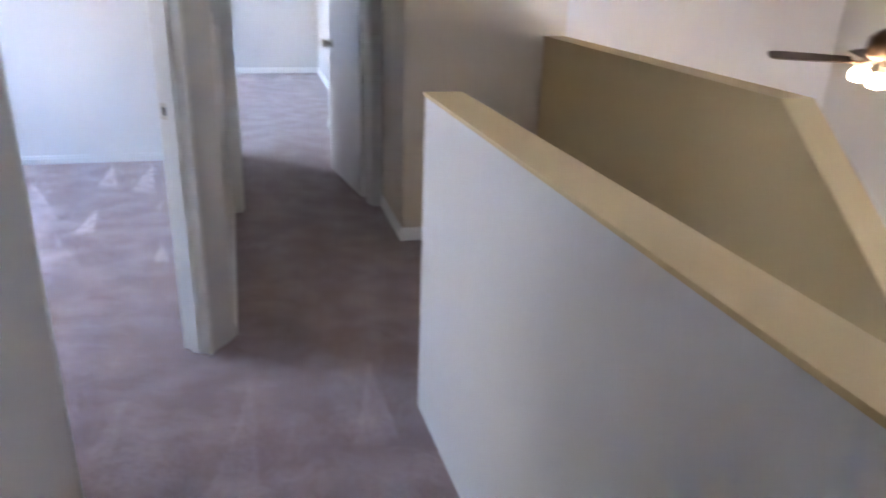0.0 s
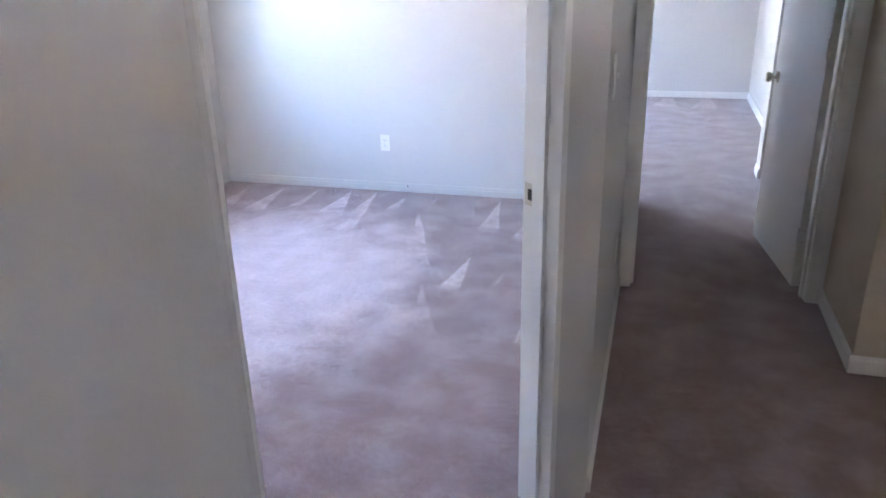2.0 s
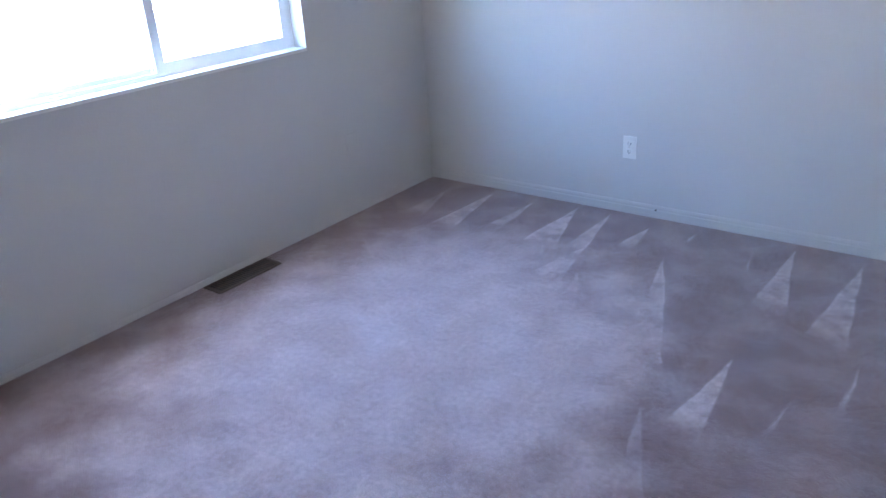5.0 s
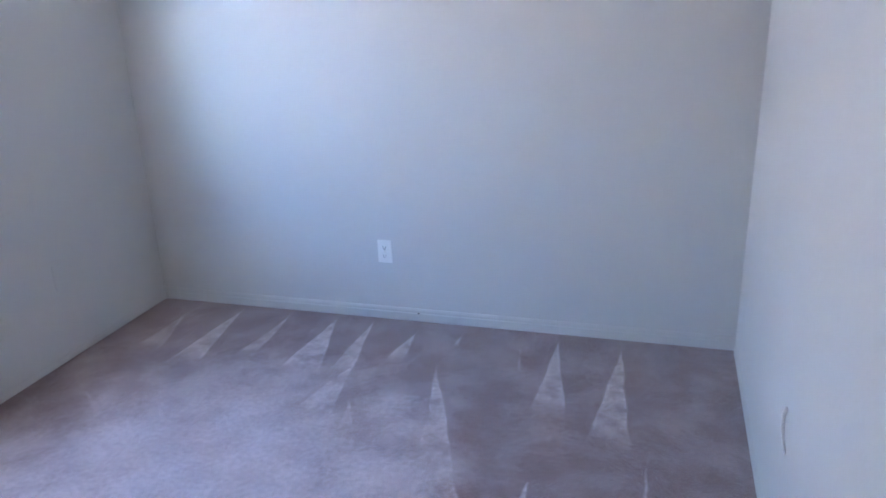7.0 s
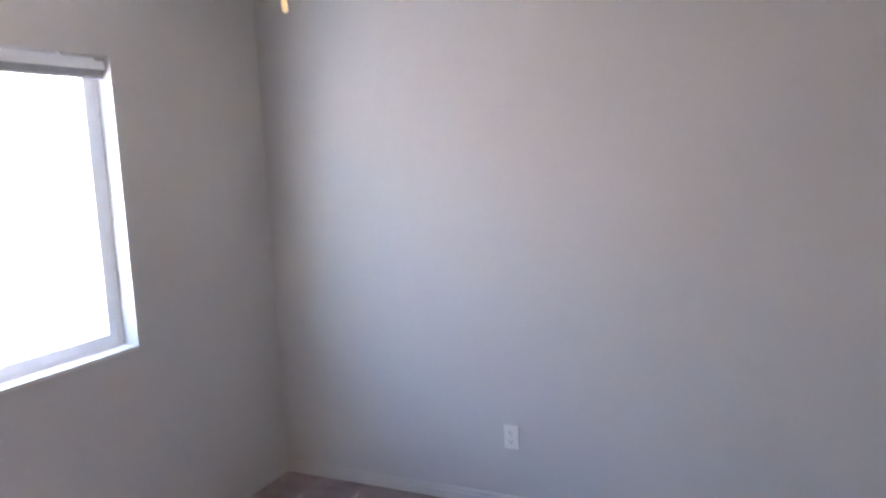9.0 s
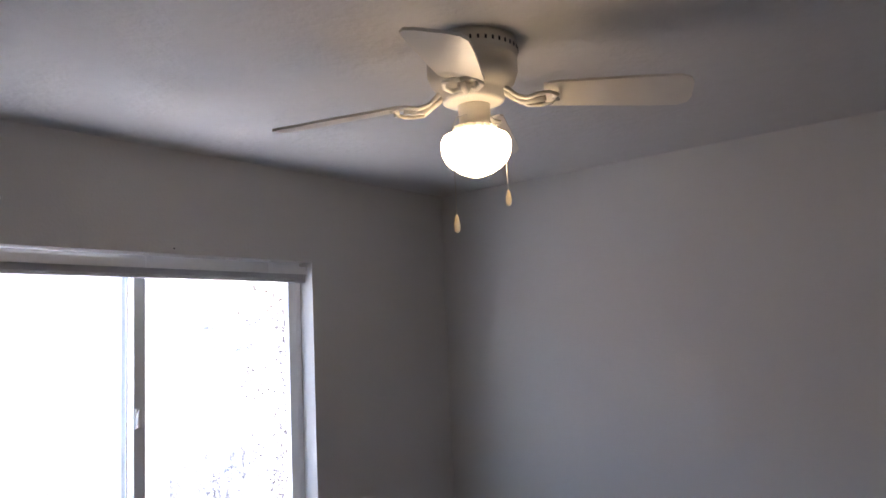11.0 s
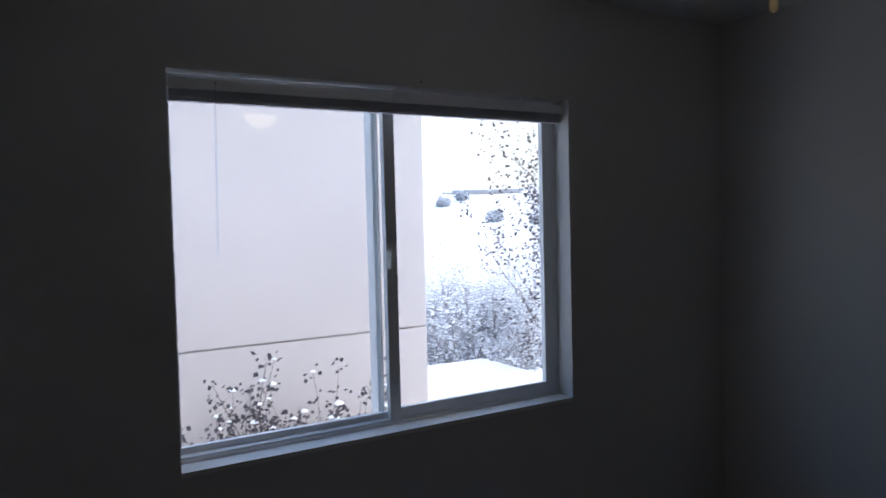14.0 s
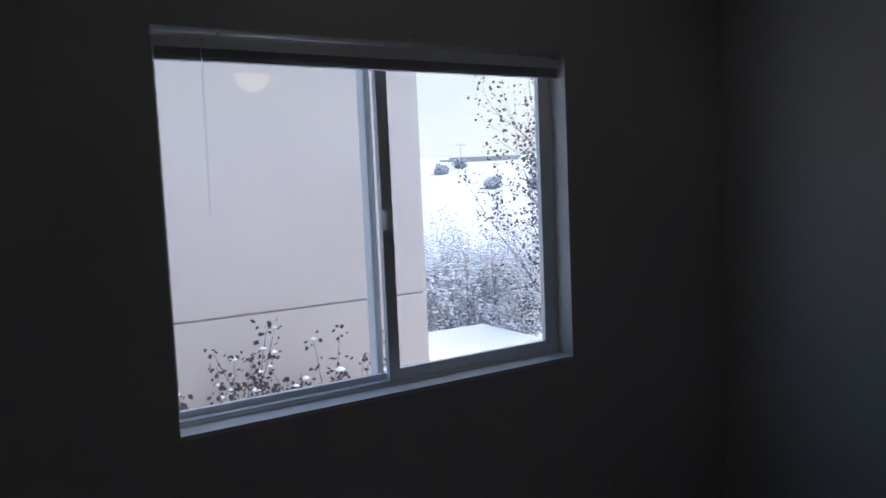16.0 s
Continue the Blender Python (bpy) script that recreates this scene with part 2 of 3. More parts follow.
# ---- builders ----
def box(bm, x0, x1, y0, y1, z0, z1, bevel=0.0):
    got = bmesh.ops.create_cube(bm, size=1, matrix=Matrix.Translation(((x0 + x1) / 2, (y0 + y1) / 2, (z0 + z1) / 2)) @ Matrix.Diagonal((x1 - x0, y1 - y0, z1 - z0, 1)))
    if bevel:
        edges = list({e for v in got["verts"] for e in v.link_edges})
        bmesh.ops.bevel(bm, geom=edges, offset=bevel, segments=2, affect="EDGES", profile=0.5)


def prism(bm, plan, z0, z1):
    low = [bm.verts.new((x, y, z0)) for x, y in plan]
    top = [bm.verts.new((x, y, z1)) for x, y in plan]
    bm.faces.new(low[::-1])
    bm.faces.new(top)
    for i in range(len(plan)):
        j = (i + 1) % len(plan)
        bm.faces.new((low[i], low[j], top[j], top[i]))


def lathe(bm, profile, centre=(0, 0), steps=32):
    """Turned solid from (radius, height) pairs."""
    rings = []
    for r, z in profile:
        rings.append([bm.verts.new((centre[0] + r * math.cos(2 * math.pi * k / steps), centre[1] + r * math.sin(2 * math.pi * k / steps), z)) for k in range(steps)])
    for a, b in zip(rings, rings[1:]):
        for k in range(steps):
            bm.faces.new((a[k], a[(k + 1) % steps], b[(k + 1) % steps], b[k]))
    bm.faces.new(rings[0][::-1])
    bm.faces.new(rings[-1])


def tube(bm, points, radius, sides=8, taper=1.0):
    """A round bar along points."""
    pts = [Vector(p) for p in points]
    rings = []
    for i, p in enumerate(pts):
        d = (pts[min(i + 1, len(pts) - 1)] - pts[max(i - 1, 0)]).normalized()
        a = d.orthogonal().normalized()
        b = d.cross(a)
        r = radius * (1 + (taper - 1) * i / max(1, len(pts) - 1))
        rings.append([bm.verts.new(p + r * (math.cos(2 * math.pi * k / sides) * a + math.sin(2 * math.pi * k / sides) * b)) for k in range(sides)])
    for a, b in zip(rings, rings[1:]):
        for k in range(sides):
            bm.faces.new((a[k], a[(k + 1) % sides], b[(k + 1) % sides], b[k]))
    bm.faces.new(rings[0][::-1])
    bm.faces.new(rings[-1])


def mesh(name, bm, mat, smooth=False):
    bmesh.ops.recalc_face_normals(bm, faces=bm.faces)
    me = bpy.data.meshes.new(name)
    bm.to_mesh(me)
    bm.free()
    me.materials.append(mat)
    if smooth:
        for p in me.polygons:
            p.use_smooth = True
    return me


def part(name, bm, mat, parent, label="", smooth=False):
    ob = new(name, mesh(name, bm, mat, smooth))
    ob.parent = parent
    return tagged(ob, label)


def structure(name, bm, mat, label="", category=""):
    return tagged(new(name, mesh(name, bm, mat)), label, category, kind="structure")


def thing(name, label, category, group="", at=None, kind=""):
    ob = new(name)
    if at is not None:
        ob.matrix_world = at
    return tagged(ob, label, category, group, kind)


H = 2.44
CX, CY = 2.93, -2.905
SC, SS = math.cos(radians(51.5)), math.sin(radians(51.5))
E0, E1 = -1.285, -1.155   # wall at the hall's end


def slant(s, n):
    """Plan point on the slanted door wall: s along it from the hall corner, n into the bedroom."""
    return CX - s * SC - n * SS, CY - s * SS + n * SC


def slant_box(bm, s0, s1, n0, n1, z0, z1):
    prism(bm, [slant(s0, n0), slant(s1, n0), slant(s1, n1), slant(s0, n1)], z0, z1)


def bm_of(*boxes):
    bm = bmesh.new()
    for b in boxes:
        box(bm, *b)
    return bm


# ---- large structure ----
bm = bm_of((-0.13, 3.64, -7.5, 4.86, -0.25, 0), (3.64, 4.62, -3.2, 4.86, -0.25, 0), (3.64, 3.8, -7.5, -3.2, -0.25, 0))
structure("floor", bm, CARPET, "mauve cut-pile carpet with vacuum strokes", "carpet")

bm = bm_of((-0.14, 4.74, -7.5, 5.0, H, H + 0.12))
structure("ceiling", bm, CEIL, "off-white textured bedroom ceiling", "ceiling")

WY0, WY1, WZ0, WZ1 = -2.36, -0.895, 0.91, 2.055   # bedroom window opening
FY0, FY1 = 1.2, 3.4                                # window of the room beyond
T = 0.14
bm = bm_of((-T, 0, -3.74, WY0, -0.2, H), (-T, 0, WY1, FY0, -0.2, H), (-T, 0, WY0, WY1, -0.2, WZ0), (-T, 0, WY0, WY1, WZ1, H),
           (-T, 0, FY1, 5.0, -0.2, H), (-T, 0, FY0, FY1, -0.2, 0.9), (-T, 0, FY0, FY1, 2.06, H))
structure("wall_west", bm, PAINT, "white painted wall with a sliding window", "wall")
bm = bm_of((0, 2.83, 0, 0.12, 0, H))
structure("wall_north", bm, PAINT, "plain white painted bedroom wall", "wall")
bm = bm_of((2.83, 2.93, -2.8, E0, 0, H), (2.83, 2.93, E1, 0.12, 0, H))
prism(bm, [(2.83, -2.8), (2.93, -2.8), slant(0, 0), slant(0, 0.12), (2.83, -2.815)], 0, H)
box(bm, 2.83, 2.955, E0, E1, 0, H)
structure("wall_east", bm, PAINT, "white wall between bedroom and hall", "wall")
bm = bm_of((-T, 2.10, -3.86, -3.74, 0, H))
structure("wall_south", bm, PAINT, "white painted bedroom wall", "wall")

D0, D1, DH = 0.157, 0.997, 2.04                     # slanted doorway
bm = bmesh.new()
slant_box(bm, 0.0, D0 - 0.02, 0, 0.12, 0, H)
slant_box(bm, D1 + 0.02, 1.24, 0, 0.12, 0, H)
slant_box(bm, D0 - 0.02, D1 + 0.02, 0, 0.12, DH + 0.02, H)
slant_box(bm, 1.118, 1.24, -0.38, 0, 0, H)
structure("wall_slanted", bm, PAINT, "slanted white wall with the bedroom doorway", "wall")
ex, ey = 2.545, -4.04
bm = bmesh.new()
prism(bm, [(ex, ey), slant(1.24, -0.37), (ex - 0.13, ey - 0.05), (ex - 0.13, -7.5), (ex, -7.5)], 0, H)
structure("wall_hall", bm, PAINT, "white painted hall wall with rounded corner", "wall")

# hall end, room beyond
OX0, OX1 = 2.99, 3.78
LX, LY = 3.852, -1.925     # corner of the landing wall
RX, RY = 4.0, 4.02         # far corner of the room beyond
bm = bm_of((2.955, OX0 - 0.02, E0, E1, 0, H), (OX1 + 0.02, LX, E0, E1, 0, H), (OX0 - 0.02, OX1 + 0.02, E0, E1, 2.06, H))
structure("wall_hall_end", bm, PAINT, "white wall with a doorway at the hall's end", "wall")
bm = bm_of((LX, LX + 0.12, LY, E1, 0, H), (LX + 0.12, 4.74, LY, LY + 0.12, 0, H))
structure("wall_landing", bm, LAMPLIT_WHITE, "white wall beside the stair landing, warm light in its colour", "wall")
bm = bm_of((RX, RX + 0.12, E1, RY + 0.12, 0, H), (LX + 0.12, RX, E1 - 0.12, E1, 0, H))
structure("wall_room_east", bm, PAINT, "white wall of the room beyond", "wall")
bm = bm_of((0, RX, RY, RY + 0.12, 0, H))
structure("wall_room_north", bm, PAINT, "white far wall of the room beyond", "wall")
bm = bm_of((3.787, RX, 0.795, 0.99, 0, H))
structure("wall_closet", bm, PAINT, "short white wall return beside the far closet", "wall")

# stair guards
GH = 1.125
bm = bmesh.new()
prism(bm, [(3.570, -3.555), (3.682, -7.5), (3.797, -7.5), (3.685, -3.555)], 0, GH)
structure("half_wall_1", bm, PAINT, "white half-height guard wall beside the stairs", "half wall")
bm = bmesh.new()
prof = [(LY, -2.7), (LY, GH), (-3.85, GH + 0.03), (-6.9, -1.18), (-6.9, -2.7)]
a = [bm.verts.new((4.62, y, z)) for y, z in prof]
b = [bm.verts.new((4.74, y, z)) for y, z in prof]
bm.faces.new(a)
bm.faces.new(b[::-1])
for i in range(len(prof)):
    j = (i + 1) % len(prof)
    bm.faces.new((a[i], b[i], b[j], a[j]))
structure("half_wall_2", bm, LAMPLIT_TAN, "guard wall sloping down with the stairs, lamplight tan in its colour", "half wall")
bm = bm_of((3.64, 4.62, -7.5, -7.4, -2.7, H), (-0.2, 3.64, -7.6, -7.5, -0.2, H), (3.525, 3.64, -7.5, -3.2, -2.7, -0.25))
structure("wall_back", bm, PAINT, "white wall at the back of the hall", "wall")
bm = bmesh.new()
for k in range(14):
    y = -3.2 - 0.26 * k
    box(bm, 3.64, 4.62, y - 0.29, y, -2.7, -0.185 * (k + 1))
structure("stairs", bm, CARPET, "carpeted stairs going down", "stairs")

# living room below
bm = bm_of((3.5, 8.2, -9, 5, -2.9, -2.7))
structure("floor_lower", bm, CARPET, "carpeted living room floor below", "carpet")
bm = bm_of((4.74, 8.2, -0.2, -0.05, -2.7, 2.8), (8.05, 8.2, -9, -8.2, -2.7, 2.8), (8.05, 8.2, -6.6, -0.2, -2.7, 2.8), (8.05, 8.2, -8.2, -6.6, -2.7, -1.9), (8.05, 8.2, -8.2, -6.6, 0.0, 2.8), (4.62, 4.74, LY + 0.12, -0.05, -2.7, 2.8),
           (3.5, 8.2, -9.1, -9, -2.7, 2.8), (4.62, 4.74, -9, LY + 0.12, H + 0.12, 2.8), (4.62, 4.74, -9, -6.9, -2.7, H))
structure("wall_living", bm, PAINT, "tall white living room walls", "wall")
bm = bm_of((4.62, 8.2, -9.1, 0, 2.8, 2.9))
structure("ceiling_living", bm, CEIL, "high white living room ceiling", "ceiling")


# ---- trim and doorways ----
def skirting(name, pts, height=0.062, depth=0.012, mat=None):
    """Moulded skirting along plan points, the room on the left-hand side of the way."""
    bm = bmesh.new()
    prof = [(0, 0), (depth, 0), (depth, height * 0.62), (depth * 0.72, height * 0.68), (depth * 0.72, height * 0.84), (depth * 0.35, height), (0, height)]
    for (x0, y0), (x1, y1) in zip(pts, pts[1:]):
        d = Vector((x1 - x0, y1 - y0)).normalized()
        nx, ny = -d.y, d.x
        ends = [[bm.verts.new((x + nx * o, y + ny * o, z)) for o, z in prof] for x, y in ((x0, y0), (x1, y1))]
        for i in range(len(prof)):
            j = (i + 1) % len(prof)
            bm.faces.new((ends[0][i], ends[1][i], ends[1][j], ends[0][j]))
        bm.faces.new(ends[0])
        bm.faces.new(ends[1][::-1])
    return structure(name, bm, mat or TRIM, "white moulded skirting board", "baseboard")


skirting("baseboard", [(2.83, 0), (0, 0)], 0.062, 0.010, PAINT)
skirting("baseboard", [(0, 0), (0, -3.74)], 0.03, 0.005, PAINT)
skirting("baseboard", [(2.83, -2.80), (2.83, 0)], 0.03, 0.005, PAINT)
skirting("baseboard", [(2.93, E0 - 0.017), (2.93, -2.88)], 0.06, 0.012)
skirting("baseboard", [(LX, LY), (LX, E0 - 0.018)], 0.075)
skirting("baseboard", [(4.62, LY), (LX - 0.012, LY)], 0.075)
skirting("baseboard", [(RX, 0.99), (RX, RY)], 0.07)
skirting("baseboard", [(RX, RY), (0, RY)], 0.07)
skirting("baseboard", [(3.787, 0.795), (3.787, 0.99)], 0.07)

# bullnose on the hall corner and on the guard wall's end
bm = bmesh.new()
lathe(bm, [(0.014, 0), (0.014, H)], (ex - 0.010, ey + 0.001), 20)
structure("trim", bm, PAINT, "rounded white corner bead", "trim")
bm = bmesh.new()
# cap shares the tan that has lamplight in its colour
prism(bm, [(3.566, -3.551), (3.678, -7.5), (3.801, -7.5), (3.689, -3.551)], GH, GH + 0.012)
structure("trim", bm, LAMPLIT_TAN, "painted cap along the guard wall", "trim")

# jambs of the slanted doorway, with stop and strike
door_1 = tagged(new("door_1"), "white painted doorway frame without a casing", "door frame", kind="structure")
for name, a0, a1, c0, c1 in (("jamb", D0 - 0.02, D0, D0, D0 + 0.012), ("jamb", D1, D1 + 0.02, D1 - 0.012, D1)):
    bm = bmesh.new()
    slant_box(bm, a0, a1, -0.006, 0.128, 0, DH)
    slant_box(bm, c0, c1, 0.040, 0.082, 0, DH)
    part(name, bm, TRIM, door_1)
bm = bmesh.new()
slant_box(bm, D0 - 0.02, D1 + 0.02, -0.006, 0.128, DH, DH + 0.02)
slant_box(bm, D0, D1, 0.040, 0.082, DH - 0.012, DH)
part("head_jamb", bm, TRIM, door_1)
bm = bmesh.new()
slant_box(bm, D0, D0 + 0.002, 0.084, 0.120, 0.943, 1.003)
sp = part("strike_plate", bm, STEEL, door_1, "satin metal strike plate")
bm = bmesh.new()
slant_box(bm, D0 + 0.0021, D0 + 0.0028, 0.093, 0.108, 0.958, 0.988)
part("latch_hole", bm, DARK, sp)
for name, a0, a1 in (("casing", D0 - 0.075, D0 - 0.012), ("casing", D1 + 0.016, D1 + 0.075)):
    bm = bmesh.new()
    slant_box(bm, a0, a1, 0.12, 0.133, 0, DH + 0.06)
    part(name, bm, TRIM, door_1)


def hinge(parent, m):
    bm = bmesh.new()
    box(bm, -0.033, 0.0, -0.002, 0.0022, -0.045, 0.045)
    for k in range(5):
        bmesh.ops.create_cone(bm, cap_ends=True, segments=12, radius1=0.0055, radius2=0.0055, depth=0.0165, matrix=Matrix.Translation((0.004, 0.0, -0.036 + 0.018 * k)))
    ob = part("hinge", bm, TRIM, parent, "hinge painted over in white")
    ob.matrix_basis = m
    for z in (-0.03, 0.0, 0.03):
        bm = bmesh.new()
        lathe(bm, [(0.0042, -0.003), (0.0042, 0.003), (0.003, 0.0038)], steps=10)
        part("screw", bm, STEEL, ob).matrix_basis = pose(-0.016 + 0.006 * (z == 0), 0, z, 90)
    return ob


def knob(parent, m):
    bm = bmesh.new()
    lathe(bm, [(0.031, 0), (0.031, 0.006), (0.012, 0.010), (0.011, 0.030), (0.022, 0.036), (0.0275, 0.048), (0.024, 0.060), (0.010, 0.065)], steps=24)
    ob = part("door_knob", bm, STEEL, parent, "satin nickel round knob", True)
    ob.matrix_basis = m
    return ob


def door_leaf(name, label, width, m, hinges=(0.27, 1.135, 1.84)):
    """A flush door; its hinge edge on the origin, the leaf along +x, 35 mm thick along +y."""
    ob = thing(name, label, "door", at=m)
    bm = bmesh.new()
    box(bm, 0.0, width, 0.0, 0.035, 0.012, DH - 0.006, 0.0015)
    part("leaf", bm, TRIM, ob)
    for z in hinges:
        hinge(ob, pose(-0.0005, 0.034, z, 0, 0, 90))
    knob(ob, pose(width - 0.065, 0.035, 0.915, -90))
    knob(ob, pose(width - 0.065, 0.0, 0.915, 90))
    return ob


hx, hy = slant(0.934, 0.136)
door_leaf("bedroom_door", "white flush door standing open into the bedroom", 0.76, pose(hx, hy, 0, 0, 0, 150))

# doorway at the hall's end
door_2 = tagged(new("door_2"), "white painted door frame at the hall's end", "door frame", kind="structure")
for x0, x1, c0, c1 in ((OX0 - 0.02, OX0, OX0, OX0 + 0.012), (OX1, OX1 + 0.02, OX1 - 0.012, OX1)):
    bm = bm_of((x0, x1, E0 - 0.006, E1 + 0.006, 0, 2.04), (c0, c1, E0 + 0.035, E0 + 0.08, 0, 2.04))
    part("jamb", bm, TRIM, door_2)
part("head_jamb", bm_of((OX0 - 0.02, OX1 + 0.02, E0 - 0.006, E1 + 0.006, 2.04, 2.06)), TRIM, door_2)
bm = bm_of((2.9315, OX0 - 0.006, E0 - 0.017, E0 - 0.0005, 0, 2.1))
part("casing", bm, TRIM, door_2)
bm = bm_of((OX1 + 0.006, LX - 0.0015, E0 - 0.017, E0 - 0.0005, 0, 2.1))
part("casing", bm, TRIM, door_2)
part("head_casing", bm_of((OX0 - 0.006, OX1 + 0.006, E0 - 0.017, E0 - 0.0005, 2.046, 2.1)), TRIM, door_2)
door_leaf("far_door", "white flush door with nickel knob standing open", 0.722, pose(OX1 - 0.003, -1.142, 0, 0, 0, 98.4))

# ---- bedroom window ----
def sash(parent, x0, x1, y0, y1, z0, z1, rail, stile):
    frame_ob = part("sash", bm_of((x0, x1, y0, y0 + stile, z0, z1), (x0, x1, y1 - stile, y1, z0, z1), (x0, x1, y0 + stile, y1 - stile, z0, z0 + rail), (x0, x1, y0 + stile, y1 - stile, z1 - rail, z1)), VINYL, parent)
    xm = (x0 + x1) / 2
    pane = part("pane", bm_of((xm - 0.003, xm + 0.003, y0 + stile - 0.004, y1 - stile + 0.004, z0 + rail - 0.004, z1 - rail + 0.004)), GLASS, frame_ob, "clear glass pane")
    pane.visible_shadow = False
    return frame_ob


def window(name, y0, y1, z0, z1):
    ob = tagged(new(name), "white vinyl sliding window in a plain reveal", "window", kind="structure")
    bm = bm_of((-0.138, -0.112, y0, y0 + 0.008, z0 + 0.004, z1), (-0.138, -0.082, y1 - 0.022, y1, z0 + 0.004, z1), (-0.138, -0.082, y0 + 0.008, y1 - 0.022, z0 + 0.004, z0 + 0.022), (-0.138, -0.082, y0 + 0.008, y1 - 0.022, z1 - 0.024, z1),
               (-0.082, -0.077, y0 + 0.004, y1 - 0.004, z0 + 0.004, z0 + 0.014))
    part("window_frame", bm, VINYL, ob)
    mid = (y0 + y1) / 2
    right = sash(ob, -0.106, -0.084, mid - 0.018, y1 - 0.020, z0 + 0.02, z1 - 0.022, 0.038, 0.042)
    left = sash(ob, -0.134, -0.112, y0 + 0.008, mid + 0.016, z0 + 0.02, z1 - 0.022, 0.022, 0.020)
    part("interlock", bm_of((-0.112, -0.107, mid - 0.034, mid - 0.028, z0 + 0.022, z1 - 0.024)), VINYL, ob)
    part("screen_stile", bm_of((-0.190, -0.138, mid - 0.036, mid - 0.016, z0 + 0.012, z1 - 0.012)), VINYL, ob, "white outer stile of the fixed side")
    # crescent latch
    bm = bm_of((-0.084, -0.076, mid - 0.014, mid + 0.006, 1.445, 1.515))
    tube(bm, [(-0.078, mid - 0.006, 1.452), (-0.066, mid - 0.012, 1.465), (-0.060, mid - 0.014, 1.485), (-0.066, mid - 0.010, 1.505), (-0.078, mid - 0.004, 1.512)], 0.005, 8)
    part("latch", bm, PLASTIC, right, "white crescent latch")
    part("window_sill", bm_of((-0.082, 0.004, y0, y1, z0 - 0.010, z0 + 0.004)), TRIM, ob, "painted sill")
    return ob


window("window_1", WY0, WY1, WZ0, WZ1)
window("window_2", FY0, FY1, 0.9, 2.06)

# raised mini blind
blind = thing("window_blind", "white mini blind drawn fully up under the window head", "blind", at=pose(-0.045, 0, 0))
part("headrail", bm_of((-0.020, 0.020, WY0 + 0.008, WY1 - 0.008, 2.012, 2.036), (0.016, 0.0215, WY0 + 0.006, WY1 - 0.006, 2.004, 2.020)), VINYL, blind)
for k in range(11):
    z = 2.010 - 0.0026 * k
    part("slat", bm_of((-0.0125 + 0.001 * (k % 2), 0.0125 + 0.001 * (k % 3), WY0 + 0.012, WY1 - 0.012, z - 0.0016, z)), SHADED_SLAT, blind)
part("bottom_rail", bm_of((-0.013, 0.013, WY0 + 0.012, WY1 - 0.012, 1.970, 1.980)), SHADED_SLAT, blind)
bm = bmesh.new()
tube(bm, [(0.018, -2.218, 2.03), (0.019, -2.22, 1.98), (0.02, -2.228, 1.525)], 0.0035, 6)
part("wand", bm, CLEAR, blind, "clear plastic tilt wand")
for y in (-2.17, -1.63, -1.1):
    part("bracket", bm_of((0.0215, 0.024, y - 0.006, y + 0.006, 2.002, 2.054)), VINYL, blind)

# ---- small wall and floor fittings ----
def outlet(name, label, m):
    """Duplex outlet, plate in the xz plane, front along -y."""
    ob = thing(name, label, "outlet", at=m)
    bm = bmesh.new()
    box(bm, -0.035, 0.035, -0.006, 0, -0.057, 0.057, 0.003)
    plate = part("cover_plate", bm, PLASTIC, ob)
    for z in (-0.02, 0.02):
        bm = bmesh.new()
        box(bm, -0.017, 0.017, -0.0085, -0.0055, z - 0.014, z + 0.014, 0.002)
        sock = part("receptacle", bm, PLASTIC, plate)
        bm = bm_of((-0.0075, -0.0055, -0.0095, -0.0084, z - 0.004, z + 0.006), (0.0055, 0.0075, -0.0095, -0.0084, z - 0.004, z + 0.005))
        box(bm, -0.002, 0.002, -0.0095, -0.0084, z - 0.011, z - 0.007)
        part("slot", bm, DARK, plate)
    bm = bmesh.new()
    lathe(bm, [(0.0032, 0), (0.0025, 0.0018)], steps=10)
    screw = part("screw", bm, STEEL, plate)
    screw.matrix_basis = pose(0, -0.0058, 0, 90)
    return ob


outlet("wall_outlet", "white duplex outlet on the bedroom wall", pose(1.257, -0.0005, 0.345))
outlet("wall_outlet", "white duplex outlet low on the hall wall", pose(2.9305, -1.86, 0.42, 0, 0, 90))
blank = thing("blank_plate", "blank cover plate painted over on the window wall", "cover plate", at=pose(0.0005, -0.668, 0.383, 0, 0, 90))
bm = bmesh.new()
box(bm, -0.035, 0.035, -0.004, 0, -0.057, 0.057, 0.002)
part("cover_plate", bm, PAINT, blank)
sw = thing("light_switch", "white toggle switch on the hall wall", "light switch", at=pose(2.9305, -2.74, 1.24, 0, 0, 90))
bm = bmesh.new()
box(bm, -0.035, 0.035, -0.006, 0, -0.057, 0.057, 0.003)
part("cover_plate", bm, PLASTIC, sw)
part("toggle", bm_of((-0.005, 0.005, -0.014, -0.006, -0.004, 0.012)), PLASTIC, sw)

vent = thing("floor_register", "brown metal floor register in the carpet by the wall", "floor vent", at=pose(0.07, -1.525, 0))
bm = bm_of((-0.058, 0.058, -0.178, -0.166, 0, 0.005), (-0.058, 0.058, 0.166, 0.178, 0, 0.005), (-0.058, -0.046, -0.166, 0.166, 0, 0.005), (0.046, 0.058, -0.166, 0.166, 0, 0.005), (-0.002, 0.002, -0.166, 0.166, 0.001, 0.0045))
part("register_frame", bm, BROWN, vent)
part("duct", bm_of((-0.046, 0.046, -0.166, 0.166, 0.0005, 0.0012)), DARK, vent)
